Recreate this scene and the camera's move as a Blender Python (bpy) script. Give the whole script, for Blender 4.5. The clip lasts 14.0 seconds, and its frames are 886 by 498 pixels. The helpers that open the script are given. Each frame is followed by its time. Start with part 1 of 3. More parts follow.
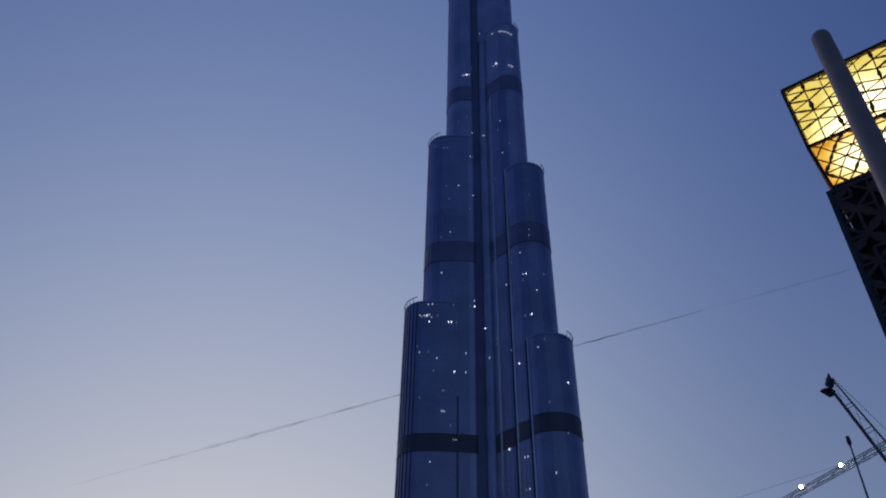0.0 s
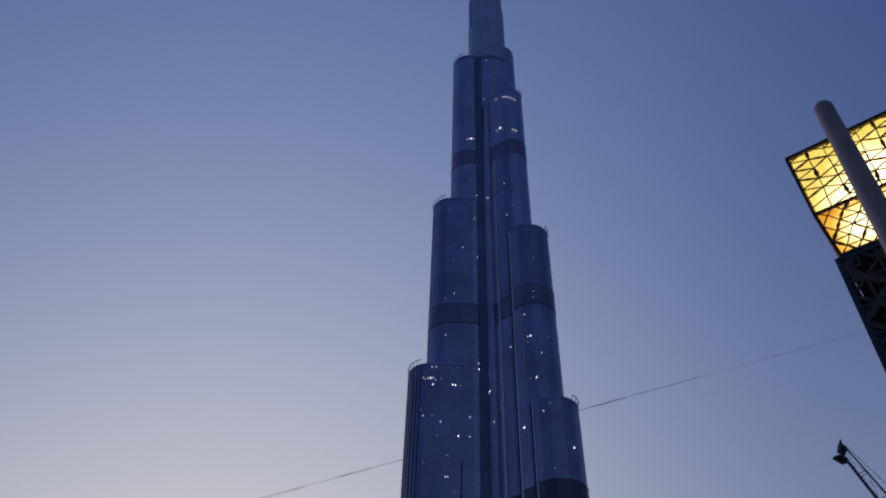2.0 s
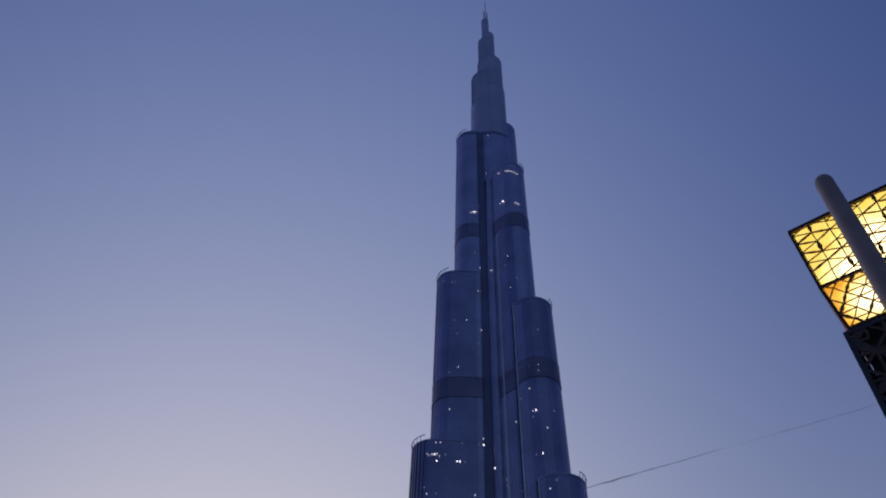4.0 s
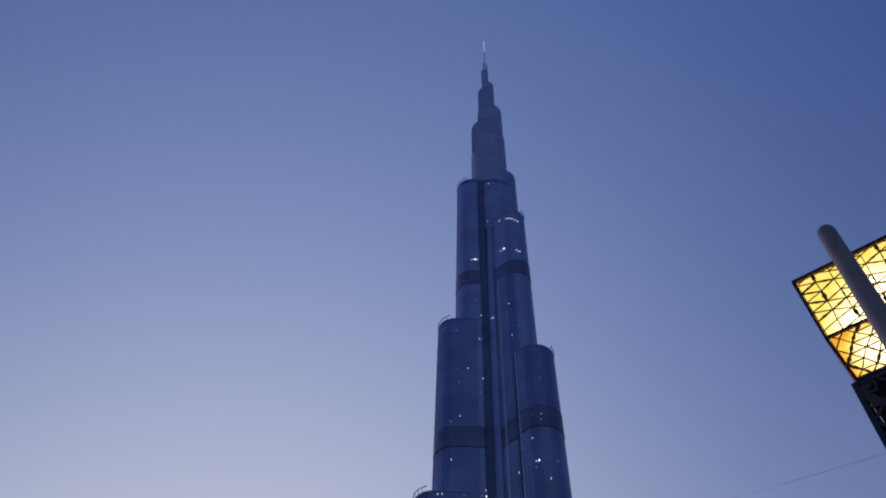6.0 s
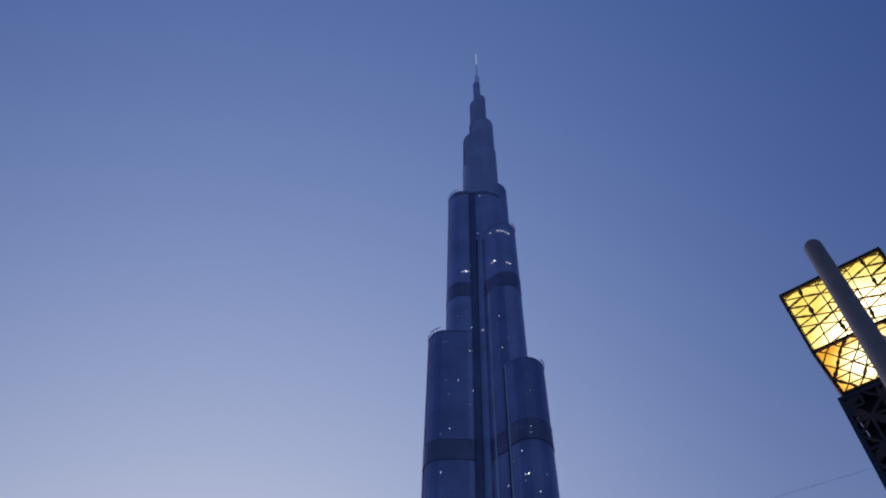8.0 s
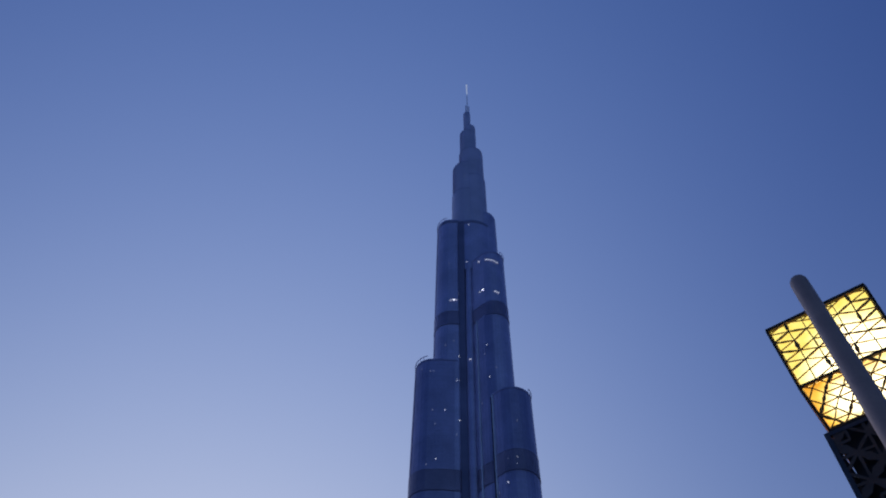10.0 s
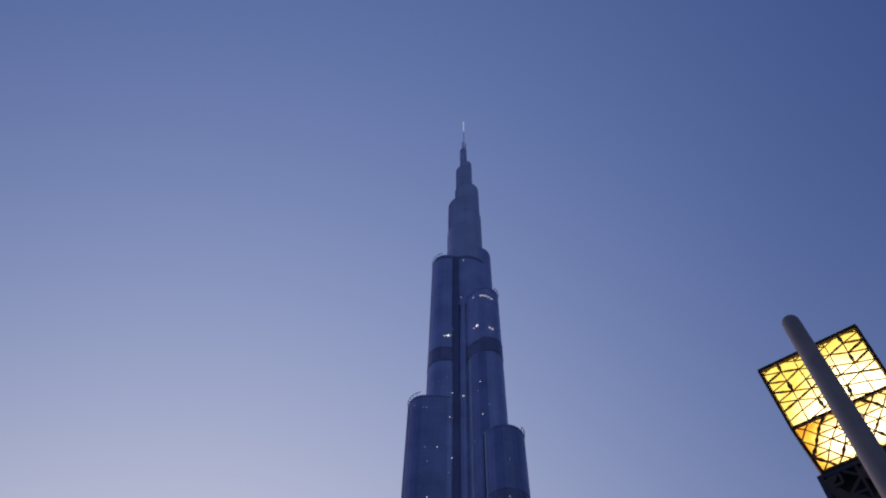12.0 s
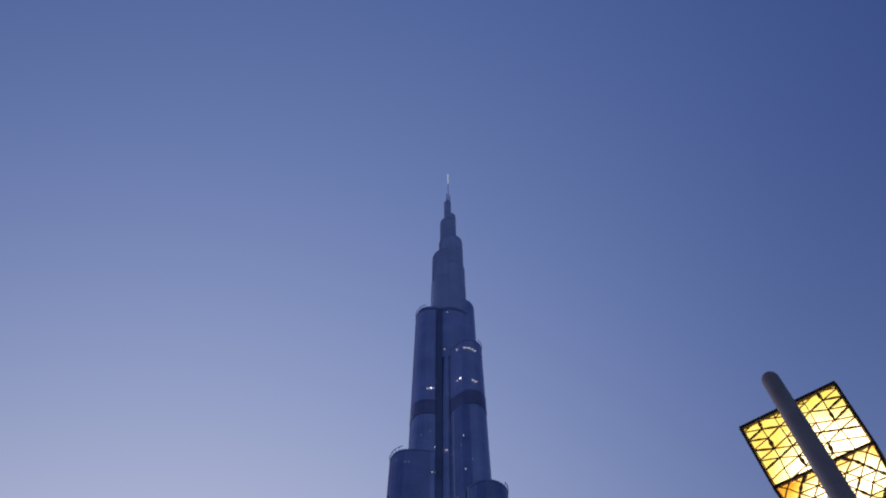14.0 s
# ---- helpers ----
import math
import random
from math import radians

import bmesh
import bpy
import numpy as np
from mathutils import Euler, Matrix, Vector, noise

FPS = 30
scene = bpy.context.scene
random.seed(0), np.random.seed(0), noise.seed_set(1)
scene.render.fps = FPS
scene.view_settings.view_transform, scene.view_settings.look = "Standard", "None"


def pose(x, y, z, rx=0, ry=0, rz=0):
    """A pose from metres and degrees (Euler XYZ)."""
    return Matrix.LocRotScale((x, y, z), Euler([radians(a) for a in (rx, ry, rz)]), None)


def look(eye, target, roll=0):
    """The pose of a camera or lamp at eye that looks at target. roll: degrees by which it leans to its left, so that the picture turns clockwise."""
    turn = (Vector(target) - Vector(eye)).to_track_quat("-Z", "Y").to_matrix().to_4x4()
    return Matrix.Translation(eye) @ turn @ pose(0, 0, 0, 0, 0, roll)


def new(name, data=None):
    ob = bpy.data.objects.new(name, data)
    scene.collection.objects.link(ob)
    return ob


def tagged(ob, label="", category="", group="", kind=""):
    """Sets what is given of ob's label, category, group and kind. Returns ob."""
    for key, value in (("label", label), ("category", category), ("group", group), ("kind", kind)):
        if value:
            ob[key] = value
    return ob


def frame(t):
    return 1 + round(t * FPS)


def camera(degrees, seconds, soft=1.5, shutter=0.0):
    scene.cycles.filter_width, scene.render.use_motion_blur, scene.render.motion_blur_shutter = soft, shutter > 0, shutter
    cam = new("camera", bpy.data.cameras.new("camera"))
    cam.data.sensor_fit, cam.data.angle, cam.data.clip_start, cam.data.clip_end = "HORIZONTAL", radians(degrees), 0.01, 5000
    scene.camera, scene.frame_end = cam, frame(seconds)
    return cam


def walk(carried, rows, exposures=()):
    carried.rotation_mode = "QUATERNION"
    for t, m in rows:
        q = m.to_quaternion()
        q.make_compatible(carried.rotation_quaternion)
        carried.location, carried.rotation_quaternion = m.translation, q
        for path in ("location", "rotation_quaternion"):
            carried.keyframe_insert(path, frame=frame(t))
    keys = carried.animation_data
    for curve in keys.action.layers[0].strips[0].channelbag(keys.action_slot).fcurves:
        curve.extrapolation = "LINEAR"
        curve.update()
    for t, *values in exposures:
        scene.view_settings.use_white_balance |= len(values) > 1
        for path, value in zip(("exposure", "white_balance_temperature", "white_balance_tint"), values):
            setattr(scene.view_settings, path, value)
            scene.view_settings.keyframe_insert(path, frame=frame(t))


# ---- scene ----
# ---------------------------------------------------------------- camera and walk
cam = camera(60.9, 14.0, 2.0)
# seconds, place, and turn (tilt from straight down, lean, heading)
PATH = [
    (0, 0.039, 0.062, 1.522, 128.358, -0.859, -0.000),
    (0.5, 0.034, 0.051, 1.539, 129.639, -0.880, -0.090),
    (1, 0.021, 0.043, 1.551, 131.034, -1.049, 0.056),
    (1.5, 0.021, 0.038, 1.558, 132.211, -1.059, 0.090),
    (2, -0.004, 0.033, 1.564, 133.033, -1.227, 0.104),
    (2.5, -0.001, 0.038, 1.562, 134.574, -1.304, 0.266),
    (3, -0.016, 0.032, 1.569, 135.765, -1.250, 0.369),
    (5.5, -0.012, 0.007, 1.594, 141.893, -1.433, 0.461),
    (6, -0.044, -0.009, 1.606, 142.144, -1.251, 0.603),
    (6.5, -0.031, -0.005, 1.603, 142.344, -1.135, 0.488),
    (7, -0.019, -0.002, 1.601, 142.254, -1.059, 0.235),
    (7.5, -0.027, -0.000, 1.600, 142.581, -1.044, -0.105),
    (8, -0.023, -0.010, 1.607, 143.051, -0.952, -0.150),
    (10.5, -0.020, -0.039, 1.627, 145.755, -0.642, -1.391),
    (11, -0.012, -0.045, 1.630, 146.298, -0.596, -1.299),
    (11.5, -0.014, -0.031, 1.620, 146.982, -0.800, -1.672),
    (12, 0.005, -0.032, 1.620, 147.909, -0.836, -2.186),
    (12.5, 0.022, -0.043, 1.625, 149.138, -0.404, -2.362),
    (13, 0.017, -0.054, 1.630, 150.040, -0.079, -2.677),
    (13.5, 0.024, -0.054, 1.629, 151.034, -0.306, -2.850),
    (14, 0.041, -0.067, 1.635, 151.821, 0.031, -3.133),
]
walk(cam, [(t, pose(x, y, z, rx, ry, rz)) for t, x, y, z, rx, ry, rz in PATH],
     [(0, 0.0, 6500, 10), (0.5, 0.0, 6800, 11), (1, -0.03, 6850, 10), (1.5, 0.16, 7150, 11), (2, 0.16, 7150, 12), (2.5, 0.17, 7420, 16), (3, 0.17, 7720, 18), (5.5, 0.4, 6880, 16), (6.5, 0.38, 7250, 14), (7.5, 0.38, 7200, 14),
      (8, 0.36, 6700, 12), (10.5, 0.53, 6480, 11), (11, 0.6, 7950, 15), (11.5, 0.59, 7850, 15), (12.5, 0.59, 7720, 15), (13, 0.59, 7850, 15), (13.5, 0.58, 7420, 14), (14, 0.6, 7560, 15)])

# ---------------------------------------------------------------- world and light
SUN_AZ = radians(-15)      # heading of the set sun, seen from the camera, to the left of the tower
world = bpy.data.worlds.new("dusk_sky")
scene.world = world
world.use_nodes = True
wn, wl = world.node_tree.nodes, world.node_tree.links
# The glow of a clear sky after sunset: in each colour it falls off by so many stops
# towards the zenith, to the sides and away from the heading of the sun.
AT_SIDE, TO_SUN, TO_ZENITH, ASIDE = (-3.07, -2.48, -2.07), (2.87, 2.11, 1.45), (-1.87, -1.38, -0.19), (-2.62, -2.08, -0.96)
way = wn.new("ShaderNodeTexCoord")
height = wn.new("ShaderNodeSeparateXYZ")
wl.new(way.outputs["Generated"], height.inputs[0])
sunward = wn.new("ShaderNodeVectorMath")
sunward.operation = "DOT_PRODUCT"
sunward.inputs[1].default_value = (math.sin(SUN_AZ), math.cos(SUN_AZ), 0)
wl.new(way.outputs["Generated"], sunward.inputs[0])
aside = wn.new("ShaderNodeVectorMath")
aside.operation = "DOT_PRODUCT"
aside.inputs[1].default_value = (math.cos(SUN_AZ), -math.sin(SUN_AZ), 0)
wl.new(way.outputs["Generated"], aside.inputs[0])
square = wn.new("ShaderNodeMath")
square.operation = "POWER"
square.inputs[1].default_value = 2.0
wl.new(aside.outputs["Value"], square.inputs[0])
sides = wn.new("ShaderNodeMath")
sides.operation = "SMOOTH_MIN"
sides.inputs[1].default_value, sides.inputs[2].default_value = 0.36, 0.15
wl.new(square.outputs[0], sides.inputs[0])
# past the sides the glow no longer falls off
turned = wn.new("ShaderNodeMath")
turned.operation = "SMOOTH_MAX"
turned.inputs[1].default_value, turned.inputs[2].default_value = -0.3, 0.25
wl.new(sunward.outputs["Value"], turned.inputs[0])
mixed = wn.new("ShaderNodeCombineColor")
for k in range(3):
    a, c, q, p = (wn.new("ShaderNodeMath") for _ in range(4))
    a.operation = c.operation = q.operation = "MULTIPLY_ADD"
    p.operation = "POWER"
    wl.new(turned.outputs[0], a.inputs[0])
    a.inputs[1].default_value, a.inputs[2].default_value = TO_SUN[k], AT_SIDE[k]
    wl.new(height.outputs["Z"], c.inputs[0])
    c.inputs[1].default_value = TO_ZENITH[k]
    wl.new(a.outputs[0], c.inputs[2])
    p.inputs[0].default_value = 2.0
    wl.new(sides.outputs[0], q.inputs[0])
    q.inputs[1].default_value = ASIDE[k]
    wl.new(c.outputs[0], q.inputs[2])
    wl.new(q.outputs[0], p.inputs[1])
    wl.new(p.outputs[0], mixed.inputs[k])
wl.new(mixed.outputs[0], wn["Background"].inputs[0])
wn["Background"].inputs[1].default_value = 1.0
# the last of the sun's glow, low and wide
sun = new("sun", bpy.data.lights.new("sun", "SUN"))
sun.data.energy, sun.data.angle, sun.data.color = 0.05, radians(20), (1.0, 0.8, 0.75)
sun.matrix_world = look((math.sin(SUN_AZ) * 100, math.cos(SUN_AZ) * 100, 8), (0, 0, 0))


# ---------------------------------------------------------------- materials
def material(name):
    m = bpy.data.materials.new(name)
    m.use_nodes = True
    return m, m.node_tree.nodes, m.node_tree.links, m.node_tree.nodes["Principled BSDF"]


def plain(name, colour, rough=0.5, metal=0.0, scale=3.0, vary=0.25, bump=0.0, fine=40.0):
    """Colour with two scales of mottling, and a fine relief."""
    m, n, l, p = material(name)
    geo = n.new("ShaderNodeTexCoord")
    big, small = n.new("ShaderNodeTexNoise"), n.new("ShaderNodeTexNoise")
    big.inputs["Scale"].default_value, small.inputs["Scale"].default_value = scale, fine
    big.inputs["Detail"].default_value = 5
    for t in (big, small):
        l.new(geo.outputs["Object"], t.inputs["Vector"])
    mix = n.new("ShaderNodeMath")
    mix.operation = "MULTIPLY_ADD"
    l.new(big.outputs[0], mix.inputs[0])
    mix.inputs[1].default_value = 0.7
    mul = n.new("ShaderNodeMath")
    mul.operation = "MULTIPLY"
    l.new(small.outputs[0], mul.inputs[0])
    mul.inputs[1].default_value = 0.3
    l.new(mul.outputs[0], mix.inputs[2])
    ramp = n.new("ShaderNodeValToRGB")
    ramp.color_ramp.elements[0].position, ramp.color_ramp.elements[1].position = 0.3, 0.7
    ramp.color_ramp.elements[0].color = (*[c * (1 - vary) for c in colour], 1)
    ramp.color_ramp.elements[1].color = (*[min(1, c * (1 + vary)) for c in colour], 1)
    l.new(mix.outputs[0], ramp.inputs[0])
    l.new(ramp.outputs[0], p.inputs["Base Color"])
    rr = n.new("ShaderNodeMapRange")
    l.new(mix.outputs[0], rr.inputs[0])
    rr.inputs[3].default_value, rr.inputs[4].default_value = max(0.02, rough - 0.08), min(1, rough + 0.08)
    l.new(rr.outputs[0], p.inputs["Roughness"])
    p.inputs["Metallic"].default_value = metal
    if bump:
        b = n.new("ShaderNodeBump")
        b.inputs["Strength"].default_value = bump
        b.inputs["Distance"].default_value = 0.02
        l.new(mix.outputs[0], b.inputs["Height"])
        l.new(b.outputs[0], p.inputs["Normal"])
    return m


def glowing(name, colour, strength):
    m, n, l, p = material(name)
    p.inputs["Base Color"].default_value = (*colour, 1)
    p.inputs["Emission Color"].default_value = (*colour, 1)
    p.inputs["Emission Strength"].default_value = strength
    return m


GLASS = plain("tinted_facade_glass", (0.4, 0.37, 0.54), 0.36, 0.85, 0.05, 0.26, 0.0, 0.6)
SPANDREL = plain("steel_spandrel", (0.4, 0.37, 0.53), 0.38, 0.85, 0.05, 0.2)
FIN = plain("stainless_fin", (0.43, 0.4, 0.56), 0.34, 0.9, 0.1, 0.2)
TRIM = plain("polished_trim", (0.92, 0.9, 0.95), 0.4, 0.6, 0.1, 0.1)
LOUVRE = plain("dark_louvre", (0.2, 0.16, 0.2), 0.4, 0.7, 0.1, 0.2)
# louvre tone with haze put into it, fading towards the glass
LOUVRE_PALE = plain("hazed_louvre", (0.35, 0.31, 0.42), 0.35, 0.8, 0.1, 0.2)
# steel cladding of the spire, its tone raised further to paint in haze
STEEL = plain("hazed_spire_steel", (0.67, 0.63, 0.79), 0.5, 0.5, 0.05, 0.15)
# facade glass of the taller tiers, made paler in imitation of haze
HAZED_GLASS = plain("hazed_facade_glass", (0.54, 0.5, 0.67), 0.38, 0.8, 0.05, 0.24, 0.0, 0.6)
# more painted haze, for the highest louvres and the mast
LOUVRE_HIGH = plain("hazier_louvre", (0.42, 0.38, 0.52), 0.35, 0.8, 0.1, 0.15)
# shade between the wings, put into a darker base colour
CHANNEL_SHADE = plain("channel_shade", (0.21, 0.2, 0.29), 0.4, 0.8, 0.05, 0.3)
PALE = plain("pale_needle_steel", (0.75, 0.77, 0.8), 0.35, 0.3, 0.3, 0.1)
WINDOWS_LIT = [glowing("lit_room", (0.85, 0.92, 1.0), 2.2), glowing("half_lit_room", (0.8, 0.88, 1.0), 0.6), glowing("dim_room", (0.8, 0.85, 1.0), 0.11)]
TIP = glowing("lit_tip", (0.8, 0.88, 1.0), 0.28)
STRIP = glowing("terrace_light", (0.82, 0.9, 1.0), 0.36)
STRIP_BRIGHT = glowing("bright_terrace_light", (0.85, 0.92, 1.0), 1.3)
JOINT_SHADE = plain("gap_shade", (0.016, 0.02, 0.05), 0.7, 0.0, 0.1, 0.2)
PAVING = plain("paving", (0.22, 0.2, 0.18), 0.85, 0.0, 0.4, 0.2, 0.3, 8.0)
BRONZE = plain("dark_bronze", (0.06, 0.038, 0.022), 0.45, 0.6, 6.0, 0.3, 0.2)
# lattice bars of the lantern: bronze with its glow mixed into the base colour
GLOW_BRONZE = plain("glow_tinted_bronze", (0.34, 0.17, 0.05), 0.5, 0.4, 6.0, 0.3, 0.2)
BRONZE_DEEP = plain("near_black_bronze", (0.03, 0.025, 0.025), 0.6, 0.3, 6.0, 0.3)
BRONZE_PALE = plain("pale_bronze", (0.125, 0.09, 0.072), 0.5, 0.5, 6.0, 0.3, 0.2)
EDGE = plain("dull_steel_edge", (0.08, 0.08, 0.09), 0.4, 0.6, 6.0, 0.2, 0.1)
POLE = plain("grey_painted_steel", (0.5, 0.34, 0.29), 0.45, 0.1, 4.0, 0.15, 0.1)
CRANE = plain("crane_steel", (0.06, 0.062, 0.075), 0.6, 0.3, 1.0, 0.2)
CRANE_PALE = plain("pale_crane_steel", (0.3, 0.3, 0.3), 0.6, 0.2, 1.0, 0.2)
FLOOD = glowing("floodlight_glow", (1.0, 0.96, 0.8), 22.0)


def diffuser(spots, reach, far, mid, low):
    """Amber glass lit from lamps inside: hottest near them, deeper amber away from them."""
    m, n, l, p = material("lantern_diffuser")
    co = n.new("ShaderNodeTexCoord")
    near = None
    for spot in spots:
        d = n.new("ShaderNodeVectorMath")
        d.operation = "DISTANCE"
        l.new(co.outputs["Object"], d.inputs[0])
        d.inputs[1].default_value = spot
        r = n.new("ShaderNodeMapRange")
        r.interpolation_type = "SMOOTHSTEP"
        l.new(d.outputs["Value"], r.inputs[0])
        r.inputs[1].default_value, r.inputs[2].default_value = 0.0, reach
        r.inputs[3].default_value, r.inputs[4].default_value = 1.0, 0.0
        if near is None:
            near = r.outputs[0]
        else:
            top = n.new("ShaderNodeMath")
            top.operation = "MAXIMUM"
            l.new(near, top.inputs[0])
            l.new(r.outputs[0], top.inputs[1])
            near = top.outputs[0]
    cloud = n.new("ShaderNodeTexNoise")
    cloud.inputs["Scale"].default_value = 7.0
    l.new(co.outputs["Object"], cloud.inputs["Vector"])
    add = n.new("ShaderNodeMath")
    add.operation = "MULTIPLY_ADD"
    l.new(cloud.outputs[0], add.inputs[0])
    add.inputs[1].default_value = 0.35
    l.new(near, add.inputs[2])
    ramp = n.new("ShaderNodeValToRGB")
    e = ramp.color_ramp.elements
    e[0].position, e[0].color = 0.1, far
    e[1].position, e[1].color = 1.1, (1.0, 0.92, 0.55, 1)
    k = e.new(0.3)
    k.color = mid
    k = e.new(0.75)
    k.color = (1.0, 0.88, 0.42, 1)
    l.new(add.outputs[0], ramp.inputs[0])
    l.new(ramp.outputs[0], p.inputs["Emission Color"])
    p.inputs["Base Color"].default_value = (0.5, 0.35, 0.12, 1)
    s = n.new("ShaderNodeMapRange")
    l.new(add.outputs[0], s.inputs[0])
    s.inputs[1].default_value, s.inputs[2].default_value, s.inputs[3].default_value, s.inputs[4].default_value = 0.2, 1.1, low, 2.1
    l.new(s.outputs[0], p.inputs["Emission Strength"])
    return m


def vapour():
    """Thin smoke-grey trail, more or less see-through along its length."""
    m, n, l, p = material("thin_vapour")
    p.inputs["Base Color"].default_value = (0.10, 0.11, 0.15, 1)
    p.inputs["Roughness"].default_value = 1.0
    co = n.new("ShaderNodeTexCoord")
    t = n.new("ShaderNodeTexNoise")
    t.inputs["Scale"].default_value = 0.006
    t.inputs["Detail"].default_value = 6
    l.new(co.outputs["Object"], t.inputs["Vector"])
    r = n.new("ShaderNodeMapRange")
    l.new(t.outputs[0], r.inputs[0])
    r.inputs[1].default_value, r.inputs[2].default_value, r.inputs[3].default_value, r.inputs[4].default_value = 0.35, 0.65, 0.06, 0.4
    # it thins out towards both ends
    place = n.new("ShaderNodeSeparateXYZ")
    l.new(co.outputs["Object"], place.inputs[0])
    old = n.new("ShaderNodeMapRange")
    l.new(place.outputs["X"], old.inputs[0])
    old.inputs[1].default_value, old.inputs[2].default_value, old.inputs[3].default_value, old.inputs[4].default_value = 700.0, 1000.0, 1.0, 0.4
    far = n.new("ShaderNodeMapRange")
    l.new(place.outputs["X"], far.inputs[0])
    far.inputs[1].default_value, far.inputs[2].default_value, far.inputs[3].default_value, far.inputs[4].default_value = -900.0, -200.0, 0.4, 1.0
    both = n.new("ShaderNodeMath")
    both.operation = "MULTIPLY"
    l.new(r.outputs[0], both.inputs[0])
    l.new(far.outputs[0], both.inputs[1])
    thin = n.new("ShaderNodeMath")
    thin.operation = "MULTIPLY"
    l.new(both.outputs[0], thin.inputs[0])
    l.new(old.outputs[0], thin.inputs[1])
    l.new(thin.outputs[0], p.inputs["Alpha"])
    return m


AMBER = {"upper_lantern": diffuser(((-0.1, 0.0, 8.02), (0.4, 0.0, 8.15), (0.2, 0.0, 8.3)), 0.6, (0.9, 0.69, 0.11, 1), (0.98, 0.84, 0.26, 1), 0.9),
         "lower_lantern": diffuser(((-0.16, 0.0, 7.62), (0.14, 0.0, 7.62), (0.36, 0.0, 7.66)), 0.46, (0.8, 0.3, 0.015, 1), (0.95, 0.55, 0.07, 1), 0.8)}
VAPOUR = vapour()


# ---------------------------------------------------------------- building blocks
def mesh(name, bm, mat, parent=None, label="", smooth=False):
    bmesh.ops.recalc_face_normals(bm, faces=bm.faces)
    me = bpy.data.meshes.new(name)
    bm.to_mesh(me)
    bm.free()
    me.materials.append(mat)
    if smooth:
        for p in me.polygons:
            p.use_smooth = True
    ob = new(name, me)
    if parent:
        ob.parent = parent
    if label:
        ob["label"] = label
    return ob


def part(name, bm, mat, parent, label="", smooth=False):
    return mesh(name, bm, mat, parent, label, smooth)


def empty(name, place, heading=0):
    ob = new(name)
    ob.matrix_world = pose(*place, 0, 0, heading)
    return ob


def box(bm, lo, hi, m=None):
    vs = [bm.verts.new((x, y, z)) for x in (lo[0], hi[0]) for y in (lo[1], hi[1]) for z in (lo[2], hi[2])]
    for f in ((0, 1, 3, 2), (4, 6, 7, 5), (0, 4, 5, 1), (2, 3, 7, 6), (0, 2, 6, 4), (1, 5, 7, 3)):
        bm.faces.new([vs[i] for i in f])
    if m:
        bmesh.ops.transform(bm, matrix=m, verts=vs)
    return vs


def bar(bm, a, b, w, h=None, up=(0, 0, 1)):
    """A square bar from a to b."""
    a, b = Vector(a), Vector(b)
    h = h or w
    d = (b - a).normalized()
    s = d.cross(Vector(up))
    s = s.normalized() if s.length > 1e-4 else d.orthogonal().normalized()
    u = s.cross(d)
    ring = [[bm.verts.new(p + s * (i * w / 2) + u * (j * h / 2)) for i, j in ((-1, -1), (1, -1), (1, 1), (-1, 1))] for p in (a, b)]
    for k in range(4):
        bm.faces.new((ring[0][k], ring[0][(k + 1) % 4], ring[1][(k + 1) % 4], ring[1][k]))
    bm.faces.new(ring[0][::-1])
    bm.faces.new(ring[1])


def rod(bm, a, b, r0, r1=None, sides=8, cap=True):
    a, b = Vector(a), Vector(b)
    r1 = r0 if r1 is None else r1
    d = (b - a).normalized()
    s = d.orthogonal().normalized()
    u = d.cross(s)
    rings = [[bm.verts.new(p + (s * math.cos(k * math.tau / sides) + u * math.sin(k * math.tau / sides)) * r) for k in range(sides)] for p, r in ((a, r0), (b, r1))]
    for k in range(sides):
        bm.faces.new((rings[0][k], rings[0][(k + 1) % sides], rings[1][(k + 1) % sides], rings[1][k]))
    if cap:
        bm.faces.new(rings[0][::-1])
        bm.faces.new(rings[1])


def prism(bm, outline, z0, z1, caps=True):
    lo = [bm.verts.new((x, y, z0)) for x, y in outline]
    hi = [bm.verts.new((x, y, z1)) for x, y in outline]
    n = len(lo)
    for k in range(n):
        bm.faces.new((lo[k], lo[(k + 1) % n], hi[(k + 1) % n], hi[k]))
    if caps:
        bm.faces.new(lo[::-1])
        bm.faces.new(hi)


def lathe(bm, profile, sides=32):
    rings = [[bm.verts.new((r * math.cos(k * math.tau / sides), r * math.sin(k * math.tau / sides), z)) for k in range(sides)] for r, z in profile]
    for a, b in zip(rings, rings[1:]):
        for k in range(sides):
            bm.faces.new((a[k], a[(k + 1) % sides], b[(k + 1) % sides], b[k]))
    bm.faces.new(rings[0][::-1])
    bm.faces.new(rings[-1])


# ---------------------------------------------------------------- ground
bm = bmesh.new()
n = 48
centre = bm.verts.new((0, 0, 0))
rim = [bm.verts.new((4500 * math.cos(k * math.tau / n), 4500 * math.sin(k * math.tau / n), 0)) for k in range(n)]
for k in range(n):
    bm.faces.new((centre, rim[k], rim[(k + 1) % n]))
ground = tagged(mesh("ground", bm, PAVING), "wide plain stone-paved ground at dusk", "ground", kind="structure")

# ---------------------------------------------------------------- the tower
# local axes of the tower: x to the camera's right, y away from the camera
TOWER_AT, TOWER_TURN = 343.0, 4.2
tower = empty("skyscraper", (TOWER_AT * math.sin(radians(TOWER_TURN)), TOWER_AT * math.cos(radians(TOWER_TURN)), 0), -TOWER_TURN)
tagged(tower, "very tall tapering stepped skyscraper of dark blue glass and steel", "skyscraper")
FLOOR = 3.6


